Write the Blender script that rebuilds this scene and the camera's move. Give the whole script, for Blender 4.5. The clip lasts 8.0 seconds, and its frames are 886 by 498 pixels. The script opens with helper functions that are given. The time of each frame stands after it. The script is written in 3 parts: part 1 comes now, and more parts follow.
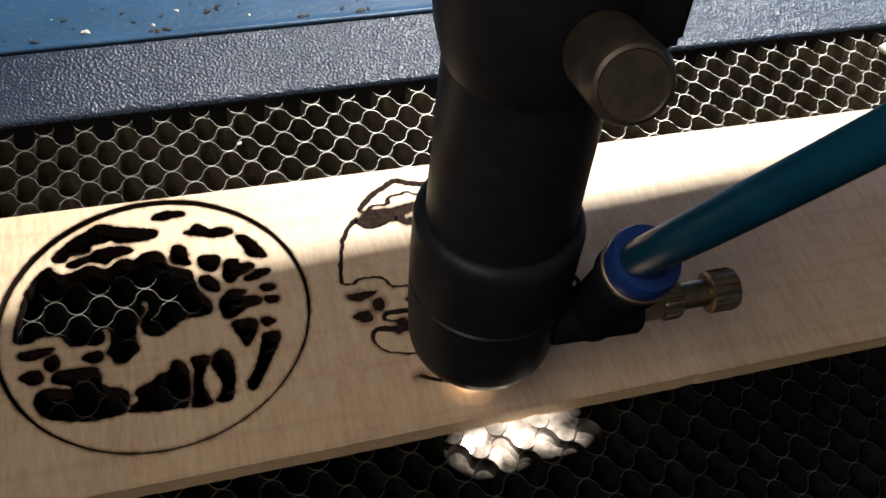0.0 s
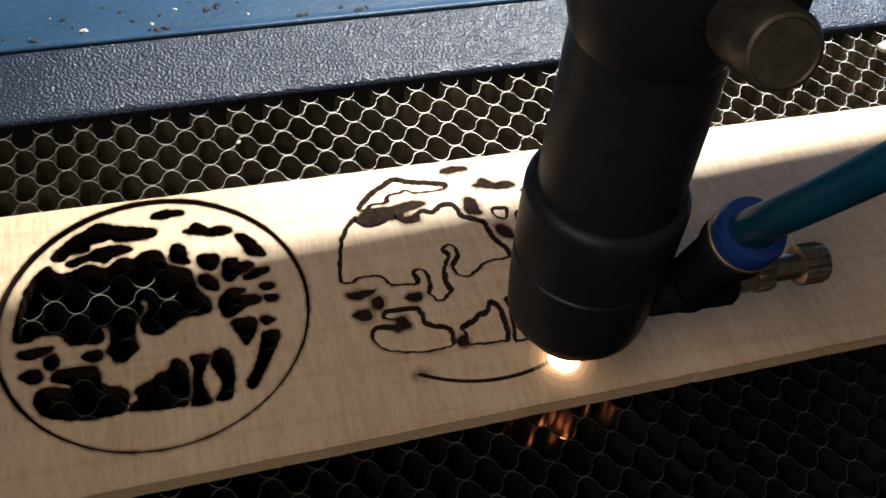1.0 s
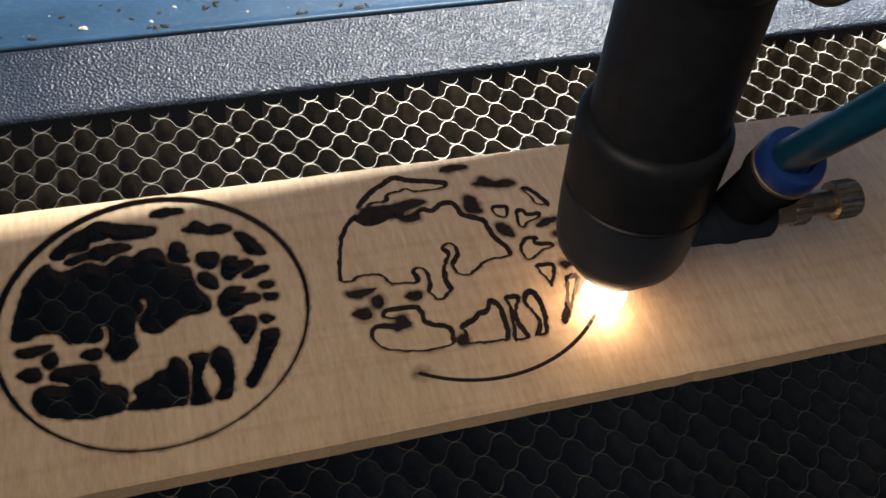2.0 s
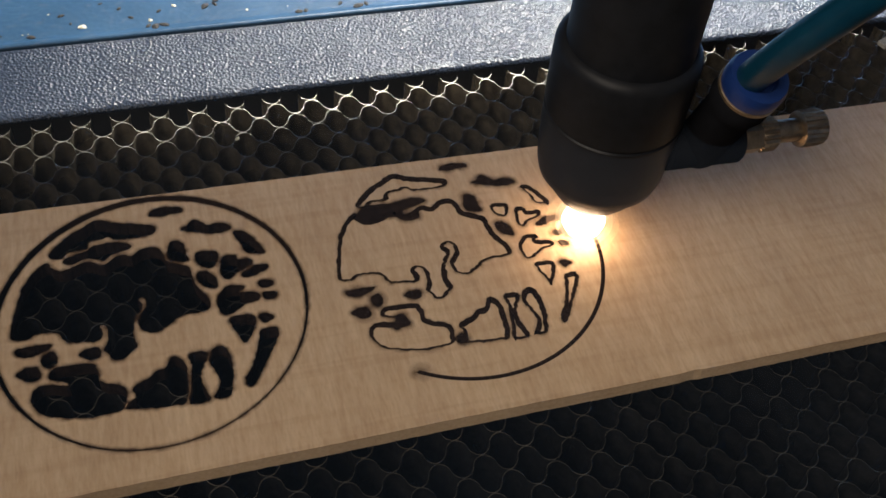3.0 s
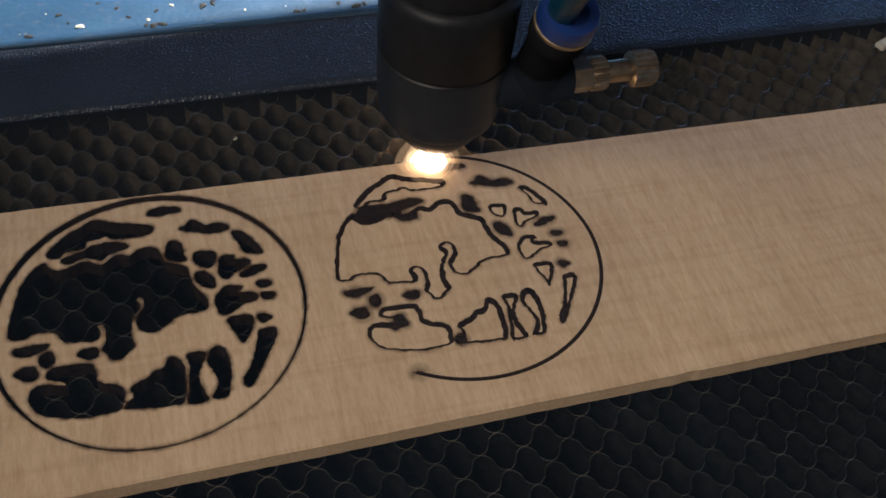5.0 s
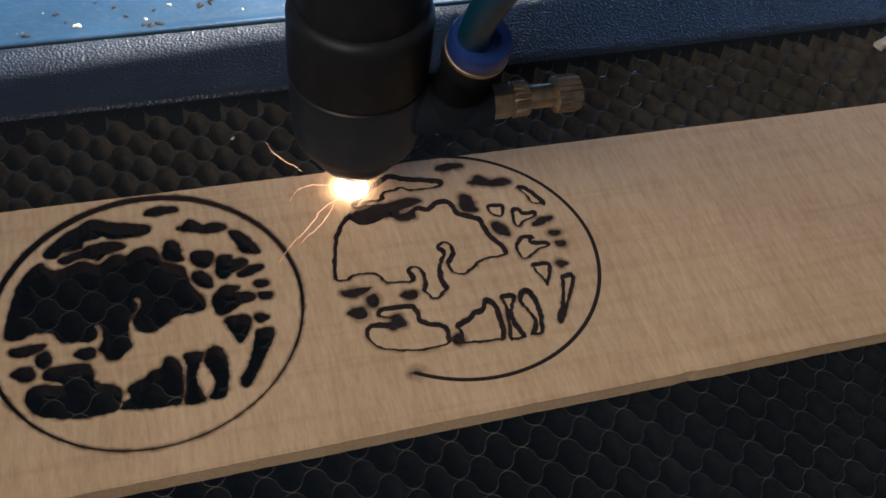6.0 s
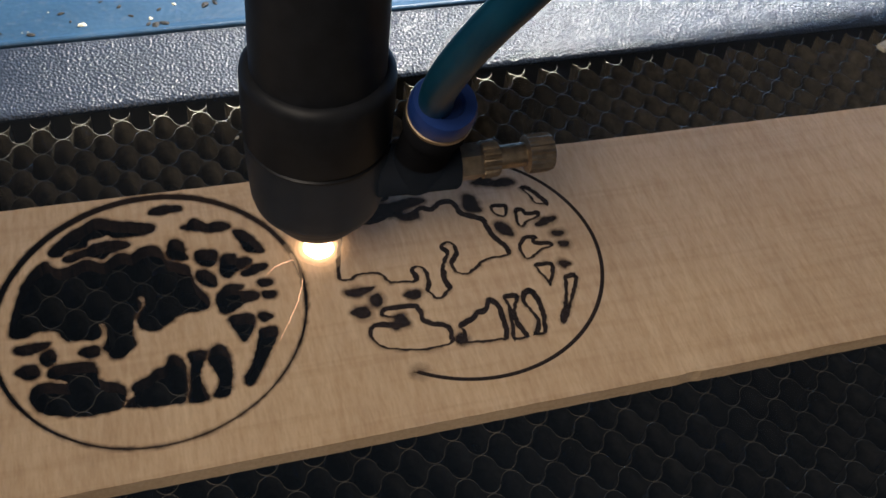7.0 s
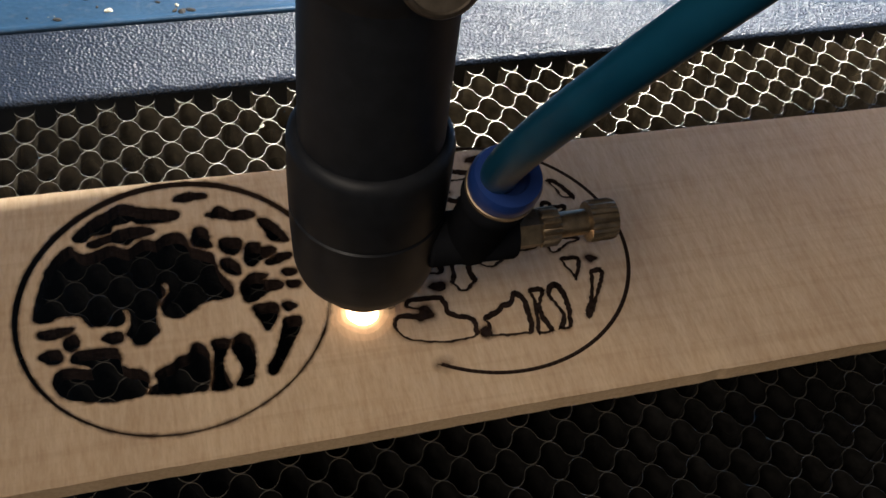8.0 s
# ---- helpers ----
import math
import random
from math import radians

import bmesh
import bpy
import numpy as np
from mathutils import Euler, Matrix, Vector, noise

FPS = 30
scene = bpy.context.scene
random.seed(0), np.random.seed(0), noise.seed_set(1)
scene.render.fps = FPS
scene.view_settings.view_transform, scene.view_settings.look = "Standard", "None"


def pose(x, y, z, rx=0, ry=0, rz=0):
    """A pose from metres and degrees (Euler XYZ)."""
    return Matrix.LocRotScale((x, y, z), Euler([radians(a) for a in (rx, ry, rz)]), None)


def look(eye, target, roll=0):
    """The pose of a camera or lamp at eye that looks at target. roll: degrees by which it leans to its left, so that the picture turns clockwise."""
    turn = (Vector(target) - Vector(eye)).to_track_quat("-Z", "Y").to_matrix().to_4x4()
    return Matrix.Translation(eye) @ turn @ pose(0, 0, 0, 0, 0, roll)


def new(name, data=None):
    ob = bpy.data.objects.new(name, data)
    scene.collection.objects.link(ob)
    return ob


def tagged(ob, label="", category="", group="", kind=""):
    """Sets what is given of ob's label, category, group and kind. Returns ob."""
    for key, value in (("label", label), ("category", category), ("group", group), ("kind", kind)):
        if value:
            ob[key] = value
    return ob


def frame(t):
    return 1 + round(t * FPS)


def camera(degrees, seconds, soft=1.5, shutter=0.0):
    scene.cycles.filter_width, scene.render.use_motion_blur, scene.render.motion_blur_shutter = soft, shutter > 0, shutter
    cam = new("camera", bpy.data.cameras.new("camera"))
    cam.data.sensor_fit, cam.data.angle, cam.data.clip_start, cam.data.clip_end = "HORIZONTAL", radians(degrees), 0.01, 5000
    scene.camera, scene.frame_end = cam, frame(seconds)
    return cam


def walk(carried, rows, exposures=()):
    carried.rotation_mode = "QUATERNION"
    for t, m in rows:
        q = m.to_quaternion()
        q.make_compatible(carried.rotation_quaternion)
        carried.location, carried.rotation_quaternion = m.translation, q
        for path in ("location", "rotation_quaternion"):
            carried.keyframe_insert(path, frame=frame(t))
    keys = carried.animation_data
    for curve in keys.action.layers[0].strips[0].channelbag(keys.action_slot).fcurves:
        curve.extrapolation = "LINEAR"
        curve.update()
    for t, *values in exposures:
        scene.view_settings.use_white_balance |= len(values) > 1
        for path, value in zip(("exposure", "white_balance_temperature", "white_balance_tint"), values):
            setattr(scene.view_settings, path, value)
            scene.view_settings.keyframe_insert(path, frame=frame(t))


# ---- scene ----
cam = camera(42.87, 8.0, soft=1.6)
walk(cam, [
    (0.0, pose(0.00615, -0.13876, 0.18183, 40.522, -4.660, -14.996)),
    (0.5, pose(0.00596, -0.13914, 0.18189, 40.573, -4.695, -15.008)),
    (1.0, pose(0.00582, -0.13874, 0.18199, 40.446, -4.724, -15.107)),
    (1.5, pose(0.00570, -0.13846, 0.18154, 40.416, -4.813, -15.088)),
    (3.0, pose(0.00631, -0.13823, 0.18148, 40.267, -4.693, -15.086)),
    (3.5, pose(0.00608, -0.13840, 0.18131, 40.348, -4.754, -15.141)),
    (4.0, pose(0.00608, -0.13839, 0.18140, 40.335, -4.751, -15.132)),
    (4.5, pose(0.00565, -0.13826, 0.18136, 40.321, -4.872, -15.120)),
    (6.0, pose(0.00597, -0.13773, 0.18103, 40.289, -5.022, -15.188)),
    (6.5, pose(0.00630, -0.13794, 0.18150, 40.245, -5.050, -15.148)),
    (7.0, pose(0.00554, -0.13806, 0.18145, 40.272, -5.084, -14.961)),
    (7.5, pose(0.00408, -0.13720, 0.18085, 39.984, -5.164, -14.316)),
    (8.0, pose(0.00332, -0.13688, 0.17958, 39.907, -5.240, -13.782)),
], exposures=[
    (0.0, -0.38, 6350, 10), (1.2, -0.38, 6350, 10), (1.7, -0.22, 6500, 10), (3.0, 0.05, 6550, 10), (3.5, 0.1, 6600, 10), (4.5, 0.27, 6300, 10),
    (6.0, 0.25, 6300, 10), (7.3, 0.24, 6650, 10), (8.0, 0.08, 6550, 10)])

MM = 0.001
TOP, UNDERSIDE = 3.0, -0.6     # the board's faces, mm; the foil's edges lie just under it
DISC_B, DISC_R = (62.7, 1.6), 30.0
TURN_0, TURN_RATE, ARC_0 = -102.8, 37.86, -120.5    # degrees, degrees a second


def ring_at(degrees_round, r=DISC_R):
    """A point of the second ring, which is drawn in a little on its far side."""
    a = radians(degrees_round)
    r -= 0.75 * max(0.0, math.sin(a))
    return DISC_B[0] + r * math.cos(a), DISC_B[1] + r * math.sin(a)


def head_at(t):
    """Where the beam meets the board, mm."""
    return ring_at(TURN_0 + TURN_RATE * t)


# ---- light ----
world = bpy.data.worlds.new("world")
scene.world = world
world.use_nodes = True
world.node_tree.nodes["Background"].inputs[0].default_value = (0.8, 0.85, 1.0, 1)
world.node_tree.nodes["Background"].inputs[1].default_value = 0.05


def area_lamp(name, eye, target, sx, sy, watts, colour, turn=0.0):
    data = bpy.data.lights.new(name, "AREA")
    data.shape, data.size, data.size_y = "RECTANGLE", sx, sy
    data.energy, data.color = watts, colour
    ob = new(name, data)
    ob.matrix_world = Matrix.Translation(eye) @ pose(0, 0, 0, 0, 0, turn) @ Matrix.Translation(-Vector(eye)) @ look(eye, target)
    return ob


LED_X, LED_Y, LED_Z, LED_TURN = 0.235, 0.262, 0.253, 3.2      # unseen strip, turned to slant the edge of the gantry's shadow
area_lamp("led_light", (LED_X, LED_Y, LED_Z), (0.235, 0.04, 0.0), 0.33, 0.018, 9.6, (1.0, 0.985, 0.92), LED_TURN)
# unseen fill lamp in mid-air, added to stand for the room's light
area_lamp("room_fill", (-0.36, -0.28, 0.53), (0.0, -0.02, 0.0), 0.46, 0.46, 5.0, (1.0, 0.87, 0.74))


# ---- materials ----
def material(name, rough=0.5, metal=0.0, colour=(0.5, 0.5, 0.5)):
    m = bpy.data.materials.new(name)
    m.use_nodes = True
    b = m.node_tree.nodes["Principled BSDF"]
    b.inputs["Base Color"].default_value = (*colour, 1)
    b.inputs["Roughness"].default_value, b.inputs["Metallic"].default_value = rough, metal
    return m, m.node_tree, b


def mapped(tree, scale):
    n = tree.nodes
    co, mp = n.new("ShaderNodeTexCoord"), n.new("ShaderNodeMapping")
    mp.inputs["Scale"].default_value = scale
    tree.links.new(co.outputs["Object"], mp.inputs["Vector"])
    return mp.outputs["Vector"]


def noise_of(tree, scale, detail=4.0, rough=0.55, vector=(1, 1, 1)):
    t = tree.nodes.new("ShaderNodeTexNoise")
    t.inputs["Scale"].default_value, t.inputs["Detail"].default_value, t.inputs["Roughness"].default_value = scale, detail, rough
    tree.links.new(mapped(tree, vector), t.inputs["Vector"])
    return t.outputs["Fac"]


def ramp_of(tree, fac, *stops):
    r = tree.nodes.new("ShaderNodeValToRGB")
    while len(r.color_ramp.elements) < len(stops):
        r.color_ramp.elements.new(0.5)
    for e, (at, c) in zip(r.color_ramp.elements, stops):
        e.position, e.color = at, (*c, 1) if len(c) == 3 else c
    tree.links.new(fac, r.inputs["Fac"])
    return r.outputs["Color"]


def mixed(tree, how, fac, a, b):
    m = tree.nodes.new("ShaderNodeMix")
    m.data_type, m.blend_type = "RGBA", how
    for value, socket in ((fac, m.inputs[0]), (a, m.inputs[6]), (b, m.inputs[7])):
        if isinstance(value, (float, int)):
            socket.default_value = value
        elif isinstance(value, tuple):
            socket.default_value = (*value, 1)
        else:
            tree.links.new(value, socket)
    return m.outputs[2]


def bump(tree, b, height, strength, distance):
    n = tree.nodes.new("ShaderNodeBump")
    n.inputs["Strength"].default_value, n.inputs["Distance"].default_value = strength, distance
    tree.links.new(height, n.inputs["Height"])
    tree.links.new(n.outputs["Normal"], b.inputs["Normal"])


def speckled(name, colour, rough, metal, spread, scale, relief=0.0, vector=(1, 1, 1), shine=0.5):
    """A plain material whose tone and gloss vary at two scales."""
    m, t, b = material(name, rough, metal)
    b.inputs["Specular IOR Level"].default_value = shine
    fine, broad = noise_of(t, scale, 5, 0.6, vector), noise_of(t, scale / 9, 3, 0.5, vector)
    lo, hi = tuple(c * (1 - spread) for c in colour), tuple(min(1, c * (1 + spread)) for c in colour)
    c = ramp_of(t, fine, (0.3, lo), (0.7, hi))
    c = mixed(t, "MULTIPLY", 0.6, c, ramp_of(t, broad, (0.3, (1 - spread,) * 3), (0.65, (1, 1, 1))))
    t.links.new(c, b.inputs["Base Color"])
    g = ramp_of(t, broad, (0.3, (max(0.05, rough - 0.1),) * 3), (0.7, (min(1, rough + 0.12),) * 3))
    t.links.new(g, b.inputs["Roughness"])
    if relief:
        bump(t, b, fine, 0.6, relief)
    return m


def wood_material():
    m, t, b = material("pale_maple", 0.55)
    flame = noise_of(t, 1.0, 3, 0.55, (900, 110, 900))         # cross-grain shimmer
    pores = noise_of(t, 1.0, 4, 0.65, (1900, 420, 1900))
    rings = noise_of(t, 1.0, 4, 0.6, (16, 420, 420))           # growth lines along the board
    bands = noise_of(t, 1.0, 2, 0.5, (110, 22, 110))           # broad curl in the figure
    cloud = noise_of(t, 28, 2, 0.5)
    c = ramp_of(t, flame, (0.25, (0.535, 0.375, 0.228)), (0.75, (0.66, 0.50, 0.325)))
    c = mixed(t, "MULTIPLY", 0.6, c, ramp_of(t, pores, (0.32, (0.80, 0.76, 0.70)), (0.58, (1, 1, 1))))
    c = mixed(t, "MULTIPLY", 0.33, c, ramp_of(t, rings, (0.36, (0.76, 0.70, 0.65)), (0.5, (1, 1, 1))))
    c = mixed(t, "MULTIPLY", 0.6, c, ramp_of(t, bands, (0.35, (0.88, 0.86, 0.84)), (0.65, (1, 1, 1))))
    c = mixed(t, "MULTIPLY", 0.6, c, ramp_of(t, cloud, (0.3, (0.86, 0.83, 0.8)), (0.7, (1, 1, 1))))
    t.links.new(c, b.inputs["Base Color"])
    bump(t, b, pores, 0.25, 0.00012)
    return m


def scorch_material():
    """Smoke stain that fades over the strip's width (v of its UV map)."""
    m, t, b = material("scorch", 0.8, 0, (0.085, 0.042, 0.017))
    n = t.nodes
    uv, sep = n.new("ShaderNodeUVMap"), n.new("ShaderNodeSeparateXYZ")
    t.links.new(uv.outputs[0], sep.inputs[0])
    fade = ramp_of(t, sep.outputs[1], (0.0, (0.95,) * 3), (0.2, (0.7,) * 3), (0.5, (0.34,) * 3), (1.0, (0, 0, 0)))
    patch = ramp_of(t, noise_of(t, 330, 3, 0.6), (0.3, (0.25,) * 3), (0.68, (1, 1, 1)))
    f = mixed(t, "MULTIPLY", 1.0, fade, patch)
    clear, mix = n.new("ShaderNodeBsdfTransparent"), n.new("ShaderNodeMixShader")
    t.links.new(f, mix.inputs[0])
    t.links.new(clear.outputs[0], mix.inputs[1])
    t.links.new(b.outputs[0], mix.inputs[2])
    t.links.new(mix.outputs[0], n["Material Output"].inputs["Surface"])
    return m


def paint_material(name, low, high, rough, shine, grain, relief, dusty):
    """Enamel with a pebbled skin and settled dust."""
    m, t, b = material(name, rough)
    c = ramp_of(t, noise_of(t, 60, 4, 0.6), (0.3, low), (0.7, high))
    dust = noise_of(t, 420, 5, 0.7)
    c = mixed(t, "MIX", ramp_of(t, dust, (0.55, (0, 0, 0)), (0.85, (dusty,) * 3)), c, (0.22, 0.20, 0.18))
    t.links.new(c, b.inputs["Base Color"])
    v = t.nodes.new("ShaderNodeTexVoronoi")
    v.feature, v.inputs["Scale"].default_value = "F1", grain
    t.links.new(mapped(t, (1, 1, 1)), v.inputs["Vector"])
    bump(t, b, v.outputs["Distance"], 0.5, relief)
    b.inputs["Specular IOR Level"].default_value = shine
    return m


def glow_material(name, colour, strength, thin=1.0):
    """Glowing gas and the flame's bloom shells; thin: how much of it covers what lies behind."""
    m = bpy.data.materials.new(name)
    m.use_nodes = True
    t = m.node_tree
    e = t.nodes.new("ShaderNodeEmission")
    e.inputs[0].default_value, e.inputs[1].default_value = (*colour, 1), strength
    if thin < 1:
        clear, mix = t.nodes.new("ShaderNodeBsdfTransparent"), t.nodes.new("ShaderNodeMixShader")
        mix.inputs[0].default_value = thin
        t.links.new(clear.outputs[0], mix.inputs[1])
        t.links.new(e.outputs[0], mix.inputs[2])
        e = mix
    t.links.new(e.outputs[0], t.nodes["Material Output"].inputs["Surface"])
    return m


WOOD, SCORCH = wood_material(), scorch_material()
PAINT = paint_material("blue_enamel", (0.012, 0.033, 0.064), (0.019, 0.047, 0.087), 0.36, 0.15, 700, 0.00012, 0.22)
HAMMERED = paint_material("navy_hammered_enamel", (0.014, 0.019, 0.030), (0.020, 0.026, 0.039), 0.2, 0.15, 1500, 0.00042, 0.06)
CHAR = speckled("charred_wood", (0.024, 0.0155, 0.0125), 0.95, 0, 0.5, 900, 0.0002, shine=0.0)
CUT_SIDE = speckled("browned_cut_side", (0.034, 0.019, 0.012), 0.8, 0, 0.45, 500, 0.0002, shine=0.1)
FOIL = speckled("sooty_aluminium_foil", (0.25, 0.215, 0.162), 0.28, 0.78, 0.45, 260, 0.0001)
# darker copy of FOIL: shade under and before the board put into colour
FOIL_SHADED = speckled("shaded_aluminium_foil", (0.10, 0.096, 0.092), 0.3, 0.92, 0.45, 260, 0.0001)
FOIL_EDGE = speckled("bare_aluminium_edge", (0.21, 0.198, 0.17), 0.5, 1.0, 0.4, 200)
ANODISED = speckled("black_anodised_aluminium", (0.0115, 0.0128, 0.0155), 0.46, 0.0, 0.25, 300, 0.00002, shine=0.16)
PLASTIC = speckled("black_plastic", (0.0105, 0.0112, 0.0135), 0.7, 0, 0.2, 200, shine=0.0)
BRASS = speckled("dull_nickel_brass", (0.29, 0.225, 0.15), 0.4, 0.9, 0.3, 500, 0.00003)
STEEL = speckled("worn_nickel_steel", (0.13, 0.108, 0.085), 0.42, 0.85, 0.3, 400, 0.00003)
COLLAR = speckled("blue_plastic", (0.008, 0.030, 0.14), 0.4, 0, 0.15, 200)
DARK = speckled("dark_dirty_sheet", (0.03, 0.028, 0.026), 0.7, 0.0, 0.4, 60)
SHEET = speckled("painted_sheet", (0.05, 0.13, 0.30), 0.45, 0, 0.15, 40)
PLASTER = speckled("grey_plaster", (0.42, 0.40, 0.38), 0.9, 0, 0.1, 8)
CHIP = speckled("wood_chip", (0.46, 0.42, 0.33), 0.8, 0, 0.35, 400)
SOOT = speckled("charcoal_crumb", (0.012, 0.010, 0.009), 0.9, 0, 0.5, 600)
FLAME = glow_material("flame", (1.0, 0.66, 0.40), 42.0)
EMBER = glow_material("ember", (1.0, 0.52, 0.29), 3.2)
UNDER = glow_material("under_flame_glow", (1.0, 0.78, 0.58), 38.0)
GLOWING = glow_material("ember_orange", (1.0, 0.27, 0.10), 5.5)
LED = glow_material("led_strip_glow", (1.0, 0.97, 0.86), 12.0)


def hose_material():
    m, t, b = material("teal_polyurethane", 0.36)
    c = ramp_of(t, noise_of(t, 90, 3), (0.3, (0.0015, 0.028, 0.055)), (0.7, (0.004, 0.045, 0.080)))
    t.links.new(c, b.inputs["Base Color"])
    b.inputs["Specular IOR Level"].default_value = 0.2
    return m


HOSE = hose_material()


# ---- mesh tools; all sizes below are in millimetres ----
def part(name, bm, mat, parent=None, label="", smooth=True):
    bmesh.ops.scale(bm, vec=(MM, MM, MM), verts=bm.verts)
    me = bpy.data.meshes.new(name)
    bm.to_mesh(me)
    bm.free()
    for m in (mat if isinstance(mat, (list, tuple)) else [mat]):
        me.materials.append(m)
    if smooth:
        for p in me.polygons:
            p.use_smooth = True
        me.set_sharp_from_angle(angle=radians(38))
    ob = new(name, me)
    ob.parent = parent
    return tagged(ob, label) if label else ob


def box(x0, y0, z0, x1, y1, z1, bevel=0.0):
    bm = bmesh.new()
    bmesh.ops.create_cube(bm, size=1)
    for v in bm.verts:
        v.co = Vector(((x0 + x1) / 2 + v.co.x * (x1 - x0), (y0 + y1) / 2 + v.co.y * (y1 - y0), (z0 + z1) / 2 + v.co.z * (z1 - z0)))
    if bevel:
        bmesh.ops.bevel(bm, geom=bm.edges[:], offset=bevel, segments=2, affect="EDGES")
    return bm


def lathe(profile, steps=64, origin=(0, 0, 0), axis=(0, 0, 1), ribs=0, rib=0.0, ribbed=(0, 0)):
    """Turns (radius, height) pairs about an axis; ribs cut flutes between two heights."""
    bm = bmesh.new()
    turn = Vector(axis).to_track_quat("Z", "Y").to_matrix()
    rings = []
    for r, h in profile:
        ring = []
        for i in range(steps):
            a = 2 * math.pi * i / steps
            rr = r
            if ribs and ribbed[0] <= h <= ribbed[1]:
                rr -= rib * (0.5 + 0.5 * math.cos(a * ribs))
            ring.append(bm.verts.new(Vector(origin) + turn @ Vector((rr * math.cos(a), rr * math.sin(a), h))))
        rings.append(ring)
    for a, b in zip(rings, rings[1:]):
        for i in range(steps):
            j = (i + 1) % steps
            bm.faces.new((a[i], a[j], b[j], b[i]))
    bm.faces.new(rings[-1])
    bm.faces.new(list(reversed(rings[0])))
    bmesh.ops.recalc_face_normals(bm, faces=bm.faces)
    return bm


def tube_along(points, radius, steps=20, cap=True):
    bm = bmesh.new()
    rings, side = [], Vector((0, 1, 0.2)).normalized()
    for i, p in enumerate(points):
        d = (points[min(i + 1, len(points) - 1)] - points[max(i - 1, 0)]).normalized()
        side = (side - d * side.dot(d)).normalized()
        up = d.cross(side)
        r = radius(i / (len(points) - 1)) if callable(radius) else radius
        rings.append([bm.verts.new(p + (side * math.cos(2 * math.pi * k / steps) + up * math.sin(2 * math.pi * k / steps)) * r) for k in range(steps)])
    for a, b in zip(rings, rings[1:]):
        for i in range(steps):
            bm.faces.new((a[i], a[(i + 1) % steps], b[(i + 1) % steps], b[i]))
    if cap:
        bm.faces.new(rings[-1])
        bm.faces.new(list(reversed(rings[0])))
    bmesh.ops.recalc_face_normals(bm, faces=bm.faces)
    return bm


def rounded(points, step=0.25, rough=0.1, seed=0.0):
    """A closed smooth outline through the given corners, slightly ragged as a beam leaves it."""
    out, n = [], len(points)
    for i in range(n):
        p0, p1, p2, p3 = (Vector(points[(i + k) % n]).to_3d() for k in (-1, 0, 1, 2))
        m = max(2, int((p2 - p1).length / step))
        for k in range(m):
            s = k / m
            q = p1 + 0.5 * s * (p2 - p0 + s * (2 * p0 - 5 * p1 + 4 * p2 - p3 + s * (3 * p1 - p0 - 3 * p2 + p3)))
            j = noise.noise_vector((q.x * 1.1 + seed, q.y * 1.1, seed)) * rough * 2 + noise.noise_vector((q.x * 3.1, q.y * 3.1, seed)) * rough
            out.append(Vector((q.x + j.x, q.y + j.y)))
    return out


def ring_of_disc(cx, cy, r):
    """The first disc's cut: a touch oval, as it was drawn."""
    out = []
    for i in range(180):
        a = 2 * math.pi * i / 180
        rr = r + 0.62 * math.cos(2 * (a - radians(52))) + 0.08 * noise.noise((math.cos(a) * 6, math.sin(a) * 6, r))
        out.append(Vector((cx + rr * math.cos(a), cy + rr * math.sin(a))))
    return out


def plate(name, outlines, thick, low=0.0):
    """A flat plate of that thickness from its rim and the holes in it; it stands on low."""
    data = bpy.data.curves.new(name, "CURVE")
    data.dimensions, data.fill_mode, data.extrude = "2D", "BOTH", thick / 2
    for outline in outlines:
        s = data.splines.new("POLY")
        s.points.add(len(outline) - 1)
        s.use_cyclic_u = True
        for p, v in zip(s.points, outline):
            p.co = (v.x, v.y, 0, 1)
    ob = new(name, data)
    mesh = bpy.data.meshes.new_from_object(ob.evaluated_get(bpy.context.evaluated_depsgraph_get()))
    bpy.data.objects.remove(ob)
    bpy.data.curves.remove(data)
    bm = bmesh.new()
    bm.from_mesh(mesh)
    bpy.data.meshes.remove(mesh)
    bmesh.ops.remove_doubles(bm, verts=bm.verts, dist=0.002)
    bmesh.ops.translate(bm, vec=(0, 0, low + thick / 2), verts=bm.verts)
    for f in bm.faces:
        f.smooth = False
    bmesh.ops.recalc_face_normals(bm, faces=bm.faces)
    return bm


def normals_2d(loop, closed=True):
    n, out = len(loop), []
    for i in range(n):
        a, b = loop[(i - 1) % n if closed else max(0, i - 1)], loop[(i + 1) % n if closed else min(n - 1, i + 1)]
        d = b - a
        out.append(Vector((d.y, -d.x)).normalized() if d.length else Vector((1, 0)))
    return out


def signed_area(loop):
    return 0.5 * sum(a.x * b.y - b.x * a.y for a, b in zip(loop, loop[1:] + loop[:1]))


